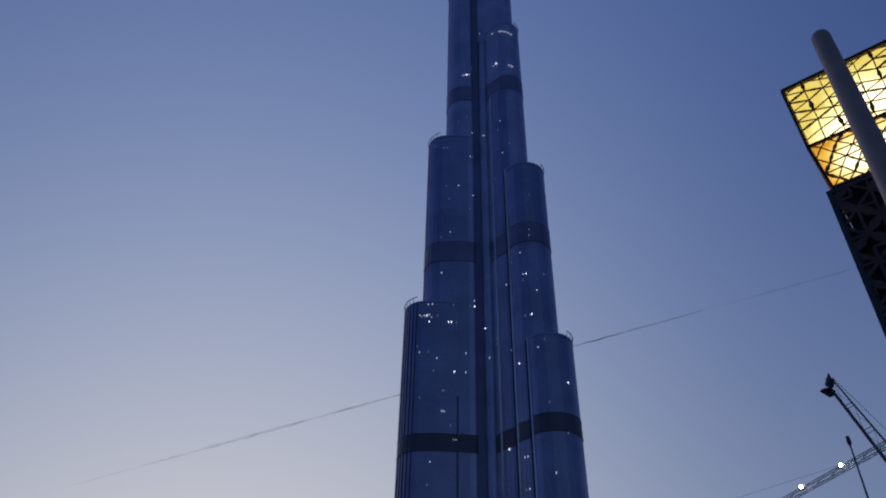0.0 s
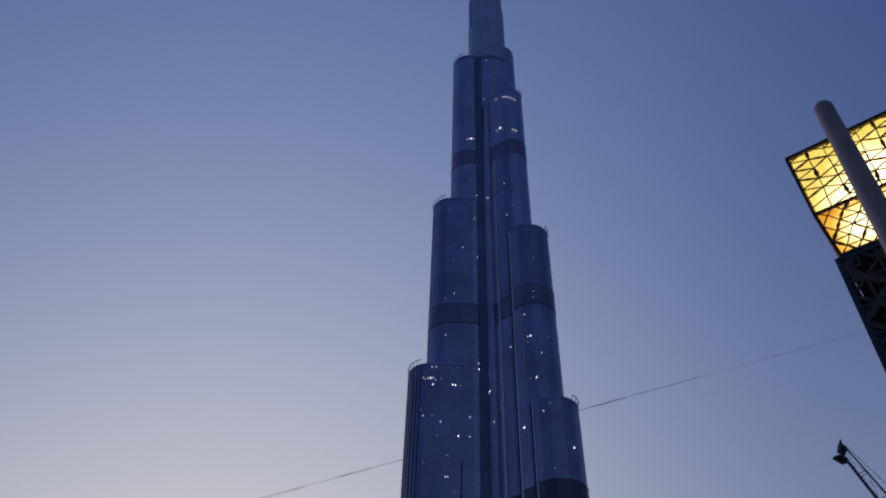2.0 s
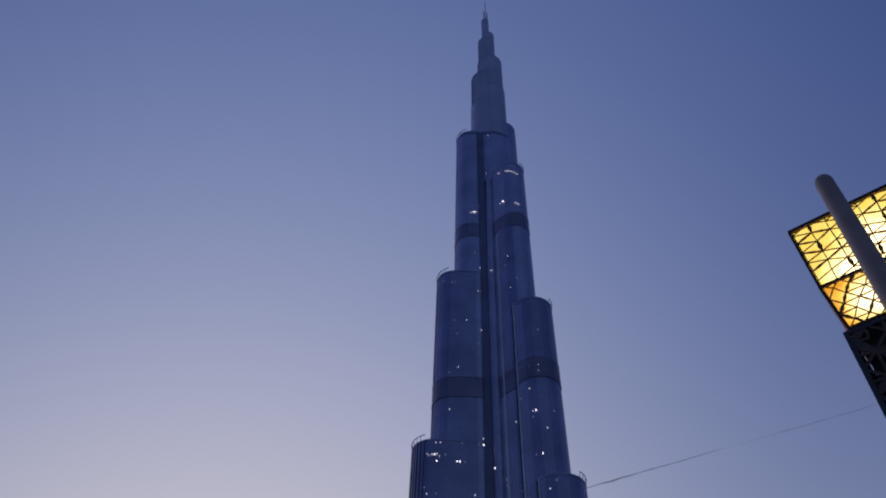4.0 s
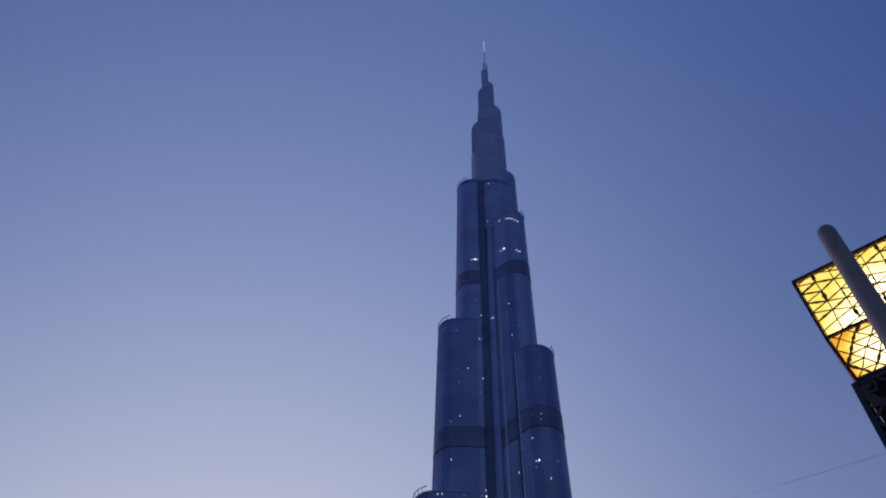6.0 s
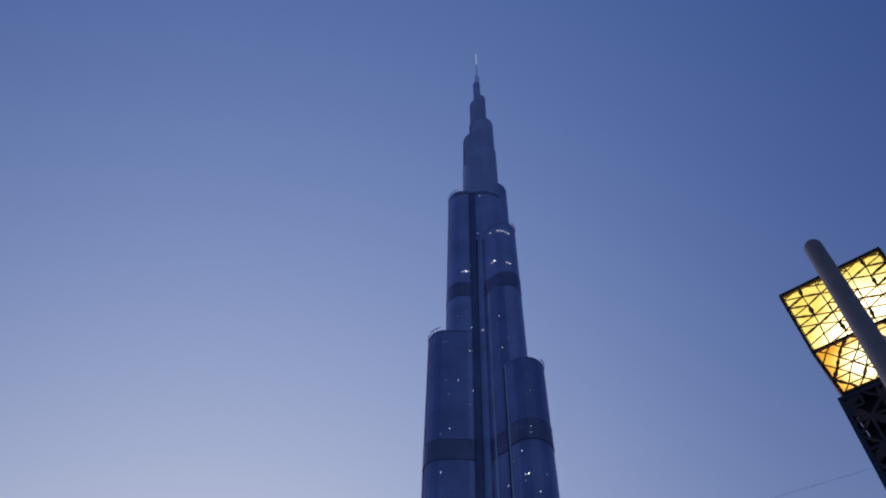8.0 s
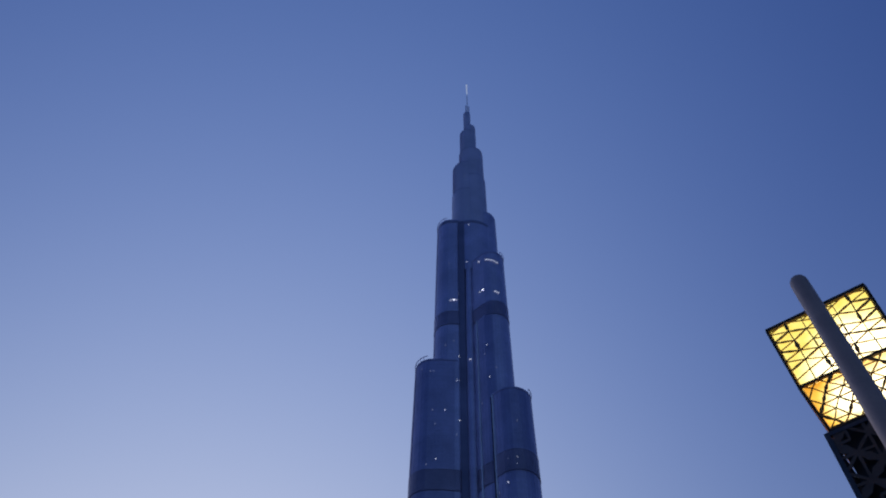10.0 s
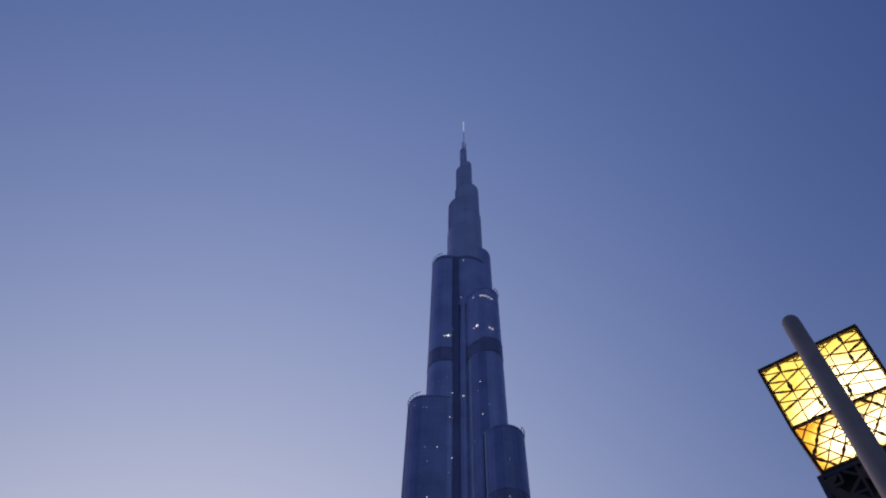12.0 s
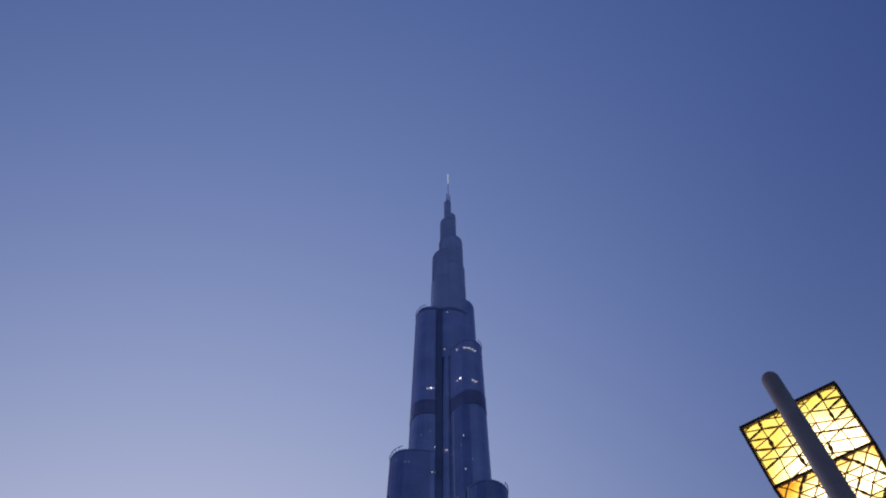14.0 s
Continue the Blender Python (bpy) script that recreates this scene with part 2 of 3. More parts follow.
def capsule(phi, r0, r1, w, inner=None, seg=14):
    """Outline of a wing piece: along the wing at phi degrees (0 faces the camera, positive to the right), from r0 to r1 (the nose's centre), half-width w.
    inner: the corner radius of its inner end, or None for a full half circle."""
    a = radians(phi)
    d = Vector((math.sin(a), -math.cos(a)))
    s = Vector((-d.y, d.x))
    pts = []
    for k in range(seg + 1):
        b = -math.pi / 2 + math.pi * k / seg
        pts.append(d * (r1 + w * math.cos(b)) + s * (w * math.sin(b)))
    if inner is None:
        for k in range(seg + 1):
            b = math.pi / 2 + math.pi * k / seg
            pts.append(d * (r0 + w * math.cos(b)) + s * (w * math.sin(b)))
    else:
        length = r1 - r0 - inner
        for sign in (1, -1):
            flank = []
            for k in range(1, 8):
                u = k / 8
                flank.append(d * (r1 - length * u) + s * (sign * (w + 0.035 * length * math.sin(math.pi * u))))
            corner = []
            for k in range(4):
                b = (math.pi / 2) * k / 3
                corner.append(d * (r0 + inner - inner * math.sin(b)) + s * (sign * (w - inner + inner * math.cos(b))))
            pts += flank + corner if sign > 0 else corner[::-1] + flank[::-1]
    clean = [pts[0]]
    for p in pts[1:]:
        if (p - clean[-1]).length > 0.05:
            clean.append(p)
    if (clean[0] - clean[-1]).length < 0.05:
        clean.pop()
    return clean


def circle(x, y, r, seg=40):
    return [Vector((x + r * math.cos(k * math.tau / seg), y + r * math.sin(k * math.tau / seg))) for k in range(seg)]


def grown(outline, by):
    n, out = len(outline), []
    for k in range(n):
        e = (outline[(k + 1) % n] - outline[k - 1]).normalized()
        out.append(outline[k] + Vector((e.y, -e.x)) * by)
    return out


def along(outline, step):
    """Points about step apart along the outline, each with its outward normal."""
    n = len(outline)
    total = sum((outline[(k + 1) % n] - outline[k]).length for k in range(n))
    count = max(6, round(total / step))
    res, k, run = [], 0, 0.0
    for i in range(count):
        want = total * i / count
        while True:
            e = outline[(k + 1) % n] - outline[k]
            if run + e.length >= want or k == n - 1:
                break
            run += e.length
            k += 1
        d = e.normalized()
        res.append((outline[k] + d * (want - run), Vector((d.y, -d.x))))
    return res


def ring(bm, outline, by, z0, z1):
    """A band that stands proud of the outline."""
    prism(bm, grown(outline, by), z0, z1)


BANDS = [(142.8, 151.4), (253.0, 266.5), (387.0, 400.5)]


def tier(outline, top, base=0.0, mat=None, rail=True, bands=BANDS, label="", fins=2.0, deep_fins=1.0):
    body_bm = bmesh.new()
    prism(body_bm, outline, base, top)
    body = part("tier", body_bm, mat or GLASS, tower, label)
    # floor edges
    bm = bmesh.new()
    z = math.ceil((base + 2) / FLOOR) * FLOOR
    out = grown(outline, 0.03)
    while z < top - 1:
        if not any(a - 1 < z < b for a, b in bands):
            prism(bm, out, z, z + 0.9)
        z += FLOOR
    tagged(part("floor_edging", bm, mat or SPANDREL, body), kind="stuff")
    # upright fins
    bm = bmesh.new()
    for p, nrm in along(outline, fins):
        t = Vector((-nrm.y, nrm.x))
        m = Matrix(((t.x, nrm.x, 0, p.x), (t.y, nrm.y, 0, p.y), (0, 0, 1, 0), (0, 0, 0, 1)))
        deep = 0.11 + 1.2 * max(0.0, min(1.0, (-nrm.x - 0.55) / 0.3)) * deep_fins
        box(bm, (-0.06 - 0.1 * (deep - 0.11), -0.1, base), (0.06 + 0.1 * (deep - 0.11), deep, top + 0.6), m)
    tagged(part("fin_cladding", bm, FIN, body), kind="stuff")
    for a, b in bands:
        if a > base and b < top + 1:
            bm = bmesh.new()
            ring(bm, outline, 0.45, a, a + 0.5)
            z = a + 0.9
            while z < b - 0.6:
                ring(bm, outline, 0.35, z, z + 0.55)
                z += 1.0
            ring(bm, outline, 0.45, b - 0.5, b)
            ring(bm, outline, 0.2, a + 0.2, b - 0.2)
            # higher bands take the louvre colours with more haze in them
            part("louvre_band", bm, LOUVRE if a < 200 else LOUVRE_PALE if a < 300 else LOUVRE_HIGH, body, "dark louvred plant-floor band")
    bm = bmesh.new()
    ring(bm, outline, 0.25 if rail else 0.06, top - 0.6, top + 0.5)
    part("parapet", bm, FIN, body)
    if rail:
        bm = bmesh.new()
        edge = along(grown(outline, 0.1), 2.6)
        side = sum(p.x for p in outline) / len(outline)
        for k, (p, nrm) in enumerate(edge):
            a = Vector((p.x, p.y, top + 0.4))
            b = Vector((p.x + nrm.x * 0.4, p.y + nrm.y * 0.4, top + 3.2))
            q, m2 = edge[(k + 1) % len(edge)]
            if nrm.y < -0.96 or (nrm.y < -0.75 and nrm.x > -0.2) or nrm.x * side < -0.1:
                continue
            c = Vector((q.x + m2.x * 0.4, q.y + m2.y * 0.4, top + 3.2))
            bar(bm, a, b, 0.22)
            bar(bm, b, c, 0.35)
        part("roof_railing", bm, SPANDREL, body, "curved steel railing round a roof terrace")
    return body


LEFT, RIGHT, BACK = -84, 45, 165
OUT_L = [capsule(LEFT, 27.4, 42.3, 11.5, 2), capsule(LEFT, 19.2, 37.3, 11.6, 2), capsule(LEFT, 12.5, 28.4, 11.0, 1), capsule(LEFT, 11.5, 17.2, 11.0, 1)]
# the wing to the right steps outwards tier by tier: inner end, centre of the nose, half-width, top
STEPS_R = [(33.0, 34.1, 12.5, 192), (23.1, 27.2, 11.6, 311), (11.9, 16.8, 10.7, 386), (1.9, 18.1, 9.8, 458)]
OUT_R = [capsule(RIGHT, r0, r1, w, 0.6) for r0, r1, w, _ in STEPS_R]
BANDS_L = [(143.6, 152.2), (254.6, 268.2), (389.4, 403.0)]
left_tiers = [tier(OUT_L[0], 113.5, bands=BANDS_L, deep_fins=0.0), tier(OUT_L[1], 226.5, bands=BANDS_L, deep_fins=0.0),
              tier(OUT_L[2], 354.0, bands=BANDS_L, deep_fins=0.15), tier(OUT_L[3], 519.0, bands=BANDS_L, mat=HAZED_GLASS, deep_fins=0.1)]
right_tiers = [tier(o, st[3], rail=k != 2, mat=HAZED_GLASS if k == 3 else None, deep_fins=0.0) for k, (o, st) in enumerate(zip(OUT_R, STEPS_R))]
# rounded bay beside the channel
BAY = circle(-3.3, -11.4, 2.9, 28)
bay = tier(BAY, 461, rail=False, bands=[], mat=HAZED_GLASS, deep_fins=0.0)
back_tiers = [tier(capsule(BACK, 10, 42, 11.0, 2), 160), tier(capsule(BACK, 10, 30, 11.0, 2), 270), tier(capsule(BACK, 6, 17, 11.0, 2), 430)]
core = tier(circle(0, 0, 10.5), 540, rail=False, mat=GLASS)
CROWN = circle(-1.0, 6.3, 20.4, 56)
upper = [tier(CROWN, 516, 450, rail=False, mat=HAZED_GLASS, deep_fins=0.0), tier(circle(8.6, 1.5, 11.2), 535, 450, rail=False, mat=HAZED_GLASS, deep_fins=0.0),
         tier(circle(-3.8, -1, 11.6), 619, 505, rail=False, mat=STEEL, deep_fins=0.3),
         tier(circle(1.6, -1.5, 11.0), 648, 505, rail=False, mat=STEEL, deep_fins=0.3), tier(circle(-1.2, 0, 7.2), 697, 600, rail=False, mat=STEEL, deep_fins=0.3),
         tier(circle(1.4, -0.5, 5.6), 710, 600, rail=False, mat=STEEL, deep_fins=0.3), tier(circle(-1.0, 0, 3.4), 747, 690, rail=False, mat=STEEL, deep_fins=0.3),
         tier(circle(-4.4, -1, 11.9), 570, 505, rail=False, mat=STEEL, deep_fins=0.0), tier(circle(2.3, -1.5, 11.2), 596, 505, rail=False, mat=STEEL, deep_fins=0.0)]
# dark collars under the highest roof terraces
for body, outline, top in ((left_tiers[3], OUT_L[3], 519), (upper[0], CROWN, 516)):
    bm = bmesh.new()
    ring(bm, outline, 0.3, top - 3.2, top - 0.8)
    part("terrace_collar", bm, LOUVRE_PALE, body, "dark recessed collar under a roof terrace")
bm = bmesh.new()
rod(bm, (-1.8, 0, 745), (-1.8, 0, 771), 0.7, 0.5, 10)
rod(bm, (1.4, 0, 728), (1.4, 0, 768), 0.8, 0.5, 10)
part("spire_mast", bm, LOUVRE_HIGH, tower)
bm = bmesh.new()
rod(bm, (-0.2, 0, 745), (-0.2, 0, 800), 0.6, 0.4, 12)
part("spire_needle", bm, PALE, tower, "pale slender steel needle")
bm = bmesh.new()
rod(bm, (-0.2, 0, 800), (-0.2, 0, 829), 0.45, 0.6, 12)
part("needle_tip", bm, TIP, tower, "faintly lit white tip of the needle")

PANES = {}


def front(outline, x):
    """The point of the outline nearest to the camera at x, and the outward normal there."""
    best = None
    for k in range(len(outline)):
        p, q = outline[k], outline[(k + 1) % len(outline)]
        if (p.x - x) * (q.x - x) <= 0 and abs(p.x - q.x) > 1e-6:
            y = p.y + (q.y - p.y) * (x - p.x) / (q.x - p.x)
            if best is None or y < best[0].y:
                e = (q - p).normalized()
                best = (Vector((x, y)), Vector((e.y, -e.x)))
    return best


def lit_window(body, outline, x, z, level, wide=0.42, high=0.8):
    hit = front(outline, x)
    if not hit:
        return
    p, nrm = hit
    z = round((z - 1.6) / FLOOR) * FLOOR + 1.1
    key = (level, wide, high)
    if key not in PANES:
        bm = bmesh.new()
        box(bm, (-wide / 2, -0.05, 0), (wide / 2, 0.0, high))
        PANES[key] = mesh("lit_window", bm, WINDOWS_LIT[level])
        ob = PANES[key]
    else:
        ob = new("lit_window", PANES[key].data)
    ob.parent = body
    q = p + nrm * 0.2
    t = Vector((-nrm.y, nrm.x))
    ob.matrix_basis = Matrix(((t.x, nrm.x, 0, q.x), (t.y, nrm.y, 0, q.y), (0, 0, 1, z), (0, 0, 0, 1)))


# lit rooms by tier and brightness (bright, half lit, dim): place across the front and height
SEEN = [
    (left_tiers[1], OUT_L[1], 0, [(-34.4, 214), (-24.3, 215), (-22.9, 215), (-21.3, 184)]),
    (left_tiers[1], OUT_L[1], 1, [(-35.1, 226), (-32.9, 226), (-38.8, 195), (-30.0, 191), (-27.1, 165), (-26.0, 165), (-32.1, 139), (-21.4, 148), (-20.3, 148)]),
    (left_tiers[1], OUT_L[1], 2, [(-30.2, 217), (-40.1, 201), (-34.3, 195), (-31.5, 185), (-27.0, 175), (-26.1, 175), (-37.9, 170), (-22.8, 156), (-33.1, 126), (-21.9, 223), (-20.4, 213)]),
    (left_tiers[2], OUT_L[2], 1, [(-19.5, 313), (-24.2, 276), (-28.6, 245), (-15.5, 197), (-15.7, 184)]),
    (left_tiers[2], OUT_L[2], 2, [(-34.3, 348), (-28.8, 345), (-26.7, 345), (-29.3, 270), (-26.8, 310), (-25.0, 299)]),
    (left_tiers[3], OUT_L[3], 0, [(-10.9, 223)]),
    (left_tiers[3], OUT_L[3], 1, [(-11.0, 357), (-12.4, 338), (-11.0, 305), (-11.0, 227)]),
    (left_tiers[3], OUT_L[3], 2, [(-17.9, 460), (-10.9, 424), (-16.8, 396), (-14.3, 374), (-19.7, 368), (-10.9, 338), (-12.7, 293), (-13.2, 223)]),
    (right_tiers[0], OUT_R[0], 0, [(31.8, 167)]),
    (right_tiers[0], OUT_R[0], 1, [(19.4, 186), (23.0, 123)]),
    (right_tiers[0], OUT_R[0], 2, [(22.6, 190), (22.5, 155), (29.6, 141)]),
    (right_tiers[1], OUT_R[1], 0, [(16.3, 232), (17.8, 206), (10.5, 182)]),
    (right_tiers[1], OUT_R[1], 1, [(19.5, 262), (19.2, 256), (13.9, 248), (14.8, 232), (21.1, 220), (10.8, 136), (12.1, 135), (12.1, 122)]),
    (right_tiers[1], OUT_R[1], 2, [(20.9, 286), (13.2, 266), (14.7, 260), (9.3, 244), (14.6, 229), (25.3, 232), (14.7, 208), (8.1, 123), (10.7, 122)]),
    (right_tiers[2], OUT_R[2], 0, [(4.2, 141)]),
    (right_tiers[2], OUT_R[2], 1, [(7.0, 358), (7.6, 331), (6.2, 233), (7.4, 193)]),
    (right_tiers[2], OUT_R[2], 2, [(5.4, 352), (2.5, 310), (4.3, 265)]),
    (bay, BAY, 0, [(-5.4, 211)]),
    (bay, BAY, 1, [(-3.7, 191), (-4.6, 459)]),
    (right_tiers[3], OUT_R[3], 2, [(15.6, 389), (11.8, 337), (0.2, 205), (0.3, 199)]),
    (upper[0], CROWN, 1, [(-2.4, 508)]),
    (upper[2], circle(-3.8, -1, 11.6), 2, [(-4.7, 592)]),
]
for body, outline, level, spots in SEEN:
    for x, z in spots:
        lit_window(body, outline, x, z, level)

# terrace lights some way under the roof terraces: place across the front, height, width
rnd = random.Random(11)
TERRACES = [
    (right_tiers[3], OUT_R[3], STRIP, [(4.4, 451.0, 1.6), (9.6, 448.6, 1.8), (11.4, 448.0, 1.2), (13.2, 447.2, 2.0), (15.3, 446.2, 1.4), (17.2, 445.2, 1.8)]),
    (right_tiers[3], OUT_R[3], STRIP, [(4.2, 415.4, 1.2), (14.6, 410.4, 1.6), (16.4, 409.6, 2.0)]),
    (right_tiers[3], OUT_R[3], STRIP_BRIGHT, [(6.2, 415.8, 1.5)]),
    (left_tiers[3], OUT_L[3], STRIP, [(-16.6, 414.4, 1.3), (-15.3, 414.9, 0.8), (-12.6, 415.0, 1.0)]),
    (left_tiers[3], OUT_L[3], STRIP_BRIGHT, [(-14.1, 414.8, 1.2)]),
    (left_tiers[1], OUT_L[1], STRIP, [(-39.3, 217.8, 0.5), (-38.4, 216.9, 0.4), (-36.9, 217.3, 0.9), (-34.4, 217.6, 0.7), (-33.2, 216.2, 0.4)]),
    (left_tiers[1], OUT_L[1], STRIP_BRIGHT, [(-35.6, 217.4, 0.7)]),
    (bay, BAY, STRIP, [(-3.8, 352.4, 1.7)]),
]
for body, outline, mat, spots in TERRACES:
    for x, z, w in spots:
        p, nrm = front(outline, x)
        q = p + nrm * 0.36
        t = Vector((-nrm.y, nrm.x))
        bm = bmesh.new()
        box(bm, (-w / 2, -0.1, 0), (w / 2, 0.06, rnd.uniform(0.45, 0.8)))
        ob = part("terrace_light", bm, mat, body)
        ob.matrix_basis = Matrix(((t.x, nrm.x, 0, q.x), (t.y, nrm.y, 0, q.y), (0, 0, 1, z), (0, 0, 0, 1)))

# polished round edge trims and strips of painted shade where one tier of the stepped wing meets the next
d = Vector((math.sin(radians(RIGHT)), -math.cos(radians(RIGHT))))
s = Vector((d.y, -d.x))
for body, (r0, r1, w, top) in zip(right_tiers, STEPS_R):
    p = d * (r0 + 0.5) + s * (w + 0.05)
    bm = bmesh.new()
    rod(bm, (p.x, p.y, 0), (p.x, p.y, top), 0.65, sides=14)
    part("edge_trim", bm, TRIM, body, "polished round steel edge trim", True)
    # near-black strip proud of the inner flank, in place of the joint's shade
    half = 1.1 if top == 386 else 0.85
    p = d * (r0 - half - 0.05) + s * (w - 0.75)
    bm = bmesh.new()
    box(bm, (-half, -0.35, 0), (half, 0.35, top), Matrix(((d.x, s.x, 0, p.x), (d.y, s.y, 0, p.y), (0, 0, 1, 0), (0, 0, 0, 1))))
    part("joint_shade_strip", bm, JOINT_SHADE, body, "near-black strip for the shade beside a tier step")

# upright channel between the two wings, filled by boxes coloured as deep shade
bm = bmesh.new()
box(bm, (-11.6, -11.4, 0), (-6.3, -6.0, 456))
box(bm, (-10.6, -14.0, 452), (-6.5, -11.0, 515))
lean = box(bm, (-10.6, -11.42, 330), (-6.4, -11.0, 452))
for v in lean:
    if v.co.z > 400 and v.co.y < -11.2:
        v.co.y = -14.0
part("channel_shade_box", bm, CHANNEL_SHADE, core, "dark box in the channel, coloured as the shade between two wings")

# raised dark strip on the long wing's flank, painting the shade of a gap
p, nrm = front(OUT_L[1], -19.6)
t = Vector((-nrm.y, nrm.x))
bm = bmesh.new()
box(bm, (-0.45, -0.1, 60), (0.45, 0.16, 172))
gap = part("gap_shade", bm, LOUVRE, left_tiers[1], "dark upright strip for the shade of a gap between facade bays")
gap.matrix_basis = Matrix(((t.x, nrm.x, 0, p.x), (t.y, nrm.y, 0, p.y), (0, 0, 1, 0), (0, 0, 0, 1)))

# upright ribs round the nose of the long wing
for body, outline, top in ((left_tiers[0], OUT_L[0], 113.5), (left_tiers[1], OUT_L[1], 226.5)):
    start = min(p.x for p in outline)
    for k in range(6):
        p, nrm = front(outline, start + 0.1 + 0.9 * k + 0.12 * k * k)
        t = Vector((-nrm.y, nrm.x))
        bm = bmesh.new()
        box(bm, (-0.17, -0.1, 0), (0.17, 0.32, top + 0.4))
        rib = part("nose_rib", bm, EDGE, body, "dark upright rib")
        rib.matrix_basis = Matrix(((t.x, nrm.x, 0, p.x), (t.y, nrm.y, 0, p.y), (0, 0, 1, 0), (0, 0, 0, 1)))

# ---------------------------------------------------------------- lantern post and pole
LAMP_TURN, LAMP_D = 38.54, 7.5
lx, ly = LAMP_D * math.sin(radians(LAMP_TURN)), LAMP_D * math.cos(radians(LAMP_TURN))
lamp_post = empty("lantern_post", (lx, ly, 0), -LAMP_TURN)
tagged(lamp_post, "dark lattice lamp post with a large glowing amber lantern on top", "street lamp")
# local: x to the right, y away from the camera; the front face stands near y = 0
MID_Y = 0.58
ZT, ZM, ZB, ZC = 8.955, 7.975, 7.345, 7.27
WT, WM, WB, WC = 0.623, 0.591, 0.516, 0.566


def quad_loft(bm, w0, z0, w1, z1):
    def sq(w, z):
        return [bm.verts.new((sx * w, MID_Y + sy * w, z)) for sx, sy in ((-1, -1), (1, -1), (1, 1), (-1, 1))]
    a, b = sq(w0, z0), sq(w1, z1)
    for k in range(4):
        bm.faces.new((a[k], a[(k + 1) % 4], b[(k + 1) % 4], b[k]))
    bm.faces.new(a[::-1])
    bm.faces.new(b)


def on_face(side, u, z, w0, z0, w1, z1, out=0.0):
    """A point of one of the four faces of a tapering box: u from -1 to 1 across it, at height z."""
    w = w0 + (w1 - w0) * (z - z0) / (z1 - z0)
    v = Vector((u * w, -w - out, 0))
    v.rotate(Euler((0, 0, side * math.pi / 2)))
    return Vector((v.x, v.y + MID_Y, z))


def leaf(bm, a, b, w, swell, normal, thick=0.012):
    """A flat bar, thin at its ends and swollen in the middle."""
    d = (b - a).normalized()
    s = d.cross(normal).normalized()
    rows = []
    for f, k in ((0, 1), (0.3, 1 + swell * 0.5), (0.5, 1 + swell), (0.7, 1 + swell * 0.5), (1, 1)):
        c = a + (b - a) * f
        rows.append([bm.verts.new(c + s * (i * w * k / 2) + normal * (j * thick / 2)) for i, j in ((-1, -1), (1, -1), (1, 1), (-1, 1))])
    for p, q in zip(rows, rows[1:]):
        for k in range(4):
            bm.faces.new((p[k], p[(k + 1) % 4], q[(k + 1) % 4], q[k]))
    bm.faces.new(rows[0][::-1])
    bm.faces.new(rows[-1])


def screen(side, box_, pairs, mat, parent, width, singly, seed):
    """The openwork screen of one face, from bars given by their ends (across from -1 to 1, height from 0 to 1) and their swelling."""
    w0, z0, w1, z1 = box_
    r = random.Random(seed)
    normal = Vector((0, -1, 0))
    normal.rotate(Euler((0, 0, side * math.pi / 2)))
    joined = bmesh.new()
    for a, b, swell in pairs:
        a, b = (on_face(side, max(-1, min(1, u)), z0 + (z1 - z0) * max(0, min(1, v)), w0, z0, w1, z1, 0.012) for u, v in (a, b))
        if (a - b).length < 0.03:
            continue
        bm = bmesh.new() if singly else joined
        leaf(bm, a, b, width * r.uniform(0.8, 1.15) * (1 + 0.45 * swell), swell, normal)
        if singly:
            part("lattice_bar", bm, mat, parent)
    if singly:
        joined.free()
    else:
        tagged(part("lattice_screen", joined, mat, parent), kind="stuff")


def wavered(key, amount):
    """A small steady offset for each joint of a screen."""
    r = random.Random(key)
    return r.uniform(-amount, amount)


def upright_grid():
    """Screen of the upper lantern: seven uprights, joints half a step apart from one to the next, one half the mirror image of the other.
    Left out and thickened bars are named by upright and step at either end, counted from the edge and from below."""
    gone = {(0, 1, 1, 1), (0, 0, 1, 0), (1, 4, 2, 3), (1, 1, 2, 0), (1, 5, 2, 5)}
    thick = {(0, 4, 1, 5): 1.0, (0, 4, 1, 4): 1.1, (1, 5, 2, 4): 1.0, (1, 4, 2, 4): 0.9, (0, 3, 1, 3): 1.0, (0, 1, 1, 2): 1.1, (1, 2, 2, 2): 1.0, (2, 2, 3, 3): 0.9}
    stout = {(1, 5): 1.5, (1, 3): 1.7, (2, 0): 1.6, (2, 2): 0.8}

    def at(i, j):
        u = -1 + i / 3 + (0.04 if i in (1, 2) else 0) + (wavered(i * 31 + j, 0.025) if 0 < i < 3 else 0)
        return u, (j + (0 if i % 2 else 0.5)) / 6 + wavered(i * 17 + j * 5, 0.012)
    bars = []
    for i in range(4):
        for j in range(-1, 7):
            if 0 < i < 3 or (i == 3 and j % 2):
                bars.append((at(i, j), at(i, j + 1), stout.get((i, j), 0.2)))
            if i < 3:
                for k in (j, j + 1) if i % 2 == 0 else (j - 1, j):
                    if (i, j, i + 1, k) not in gone and 0 <= j <= 6 and 0 <= k <= 6:
                        bars.append((at(i, j), at(i + 1, k), thick.get((i, j, i + 1, k), 0.2)))
    return [b for b in bars if max(b[0][1], b[1][1]) > 0.02 and min(b[0][1], b[1][1]) < 0.98]


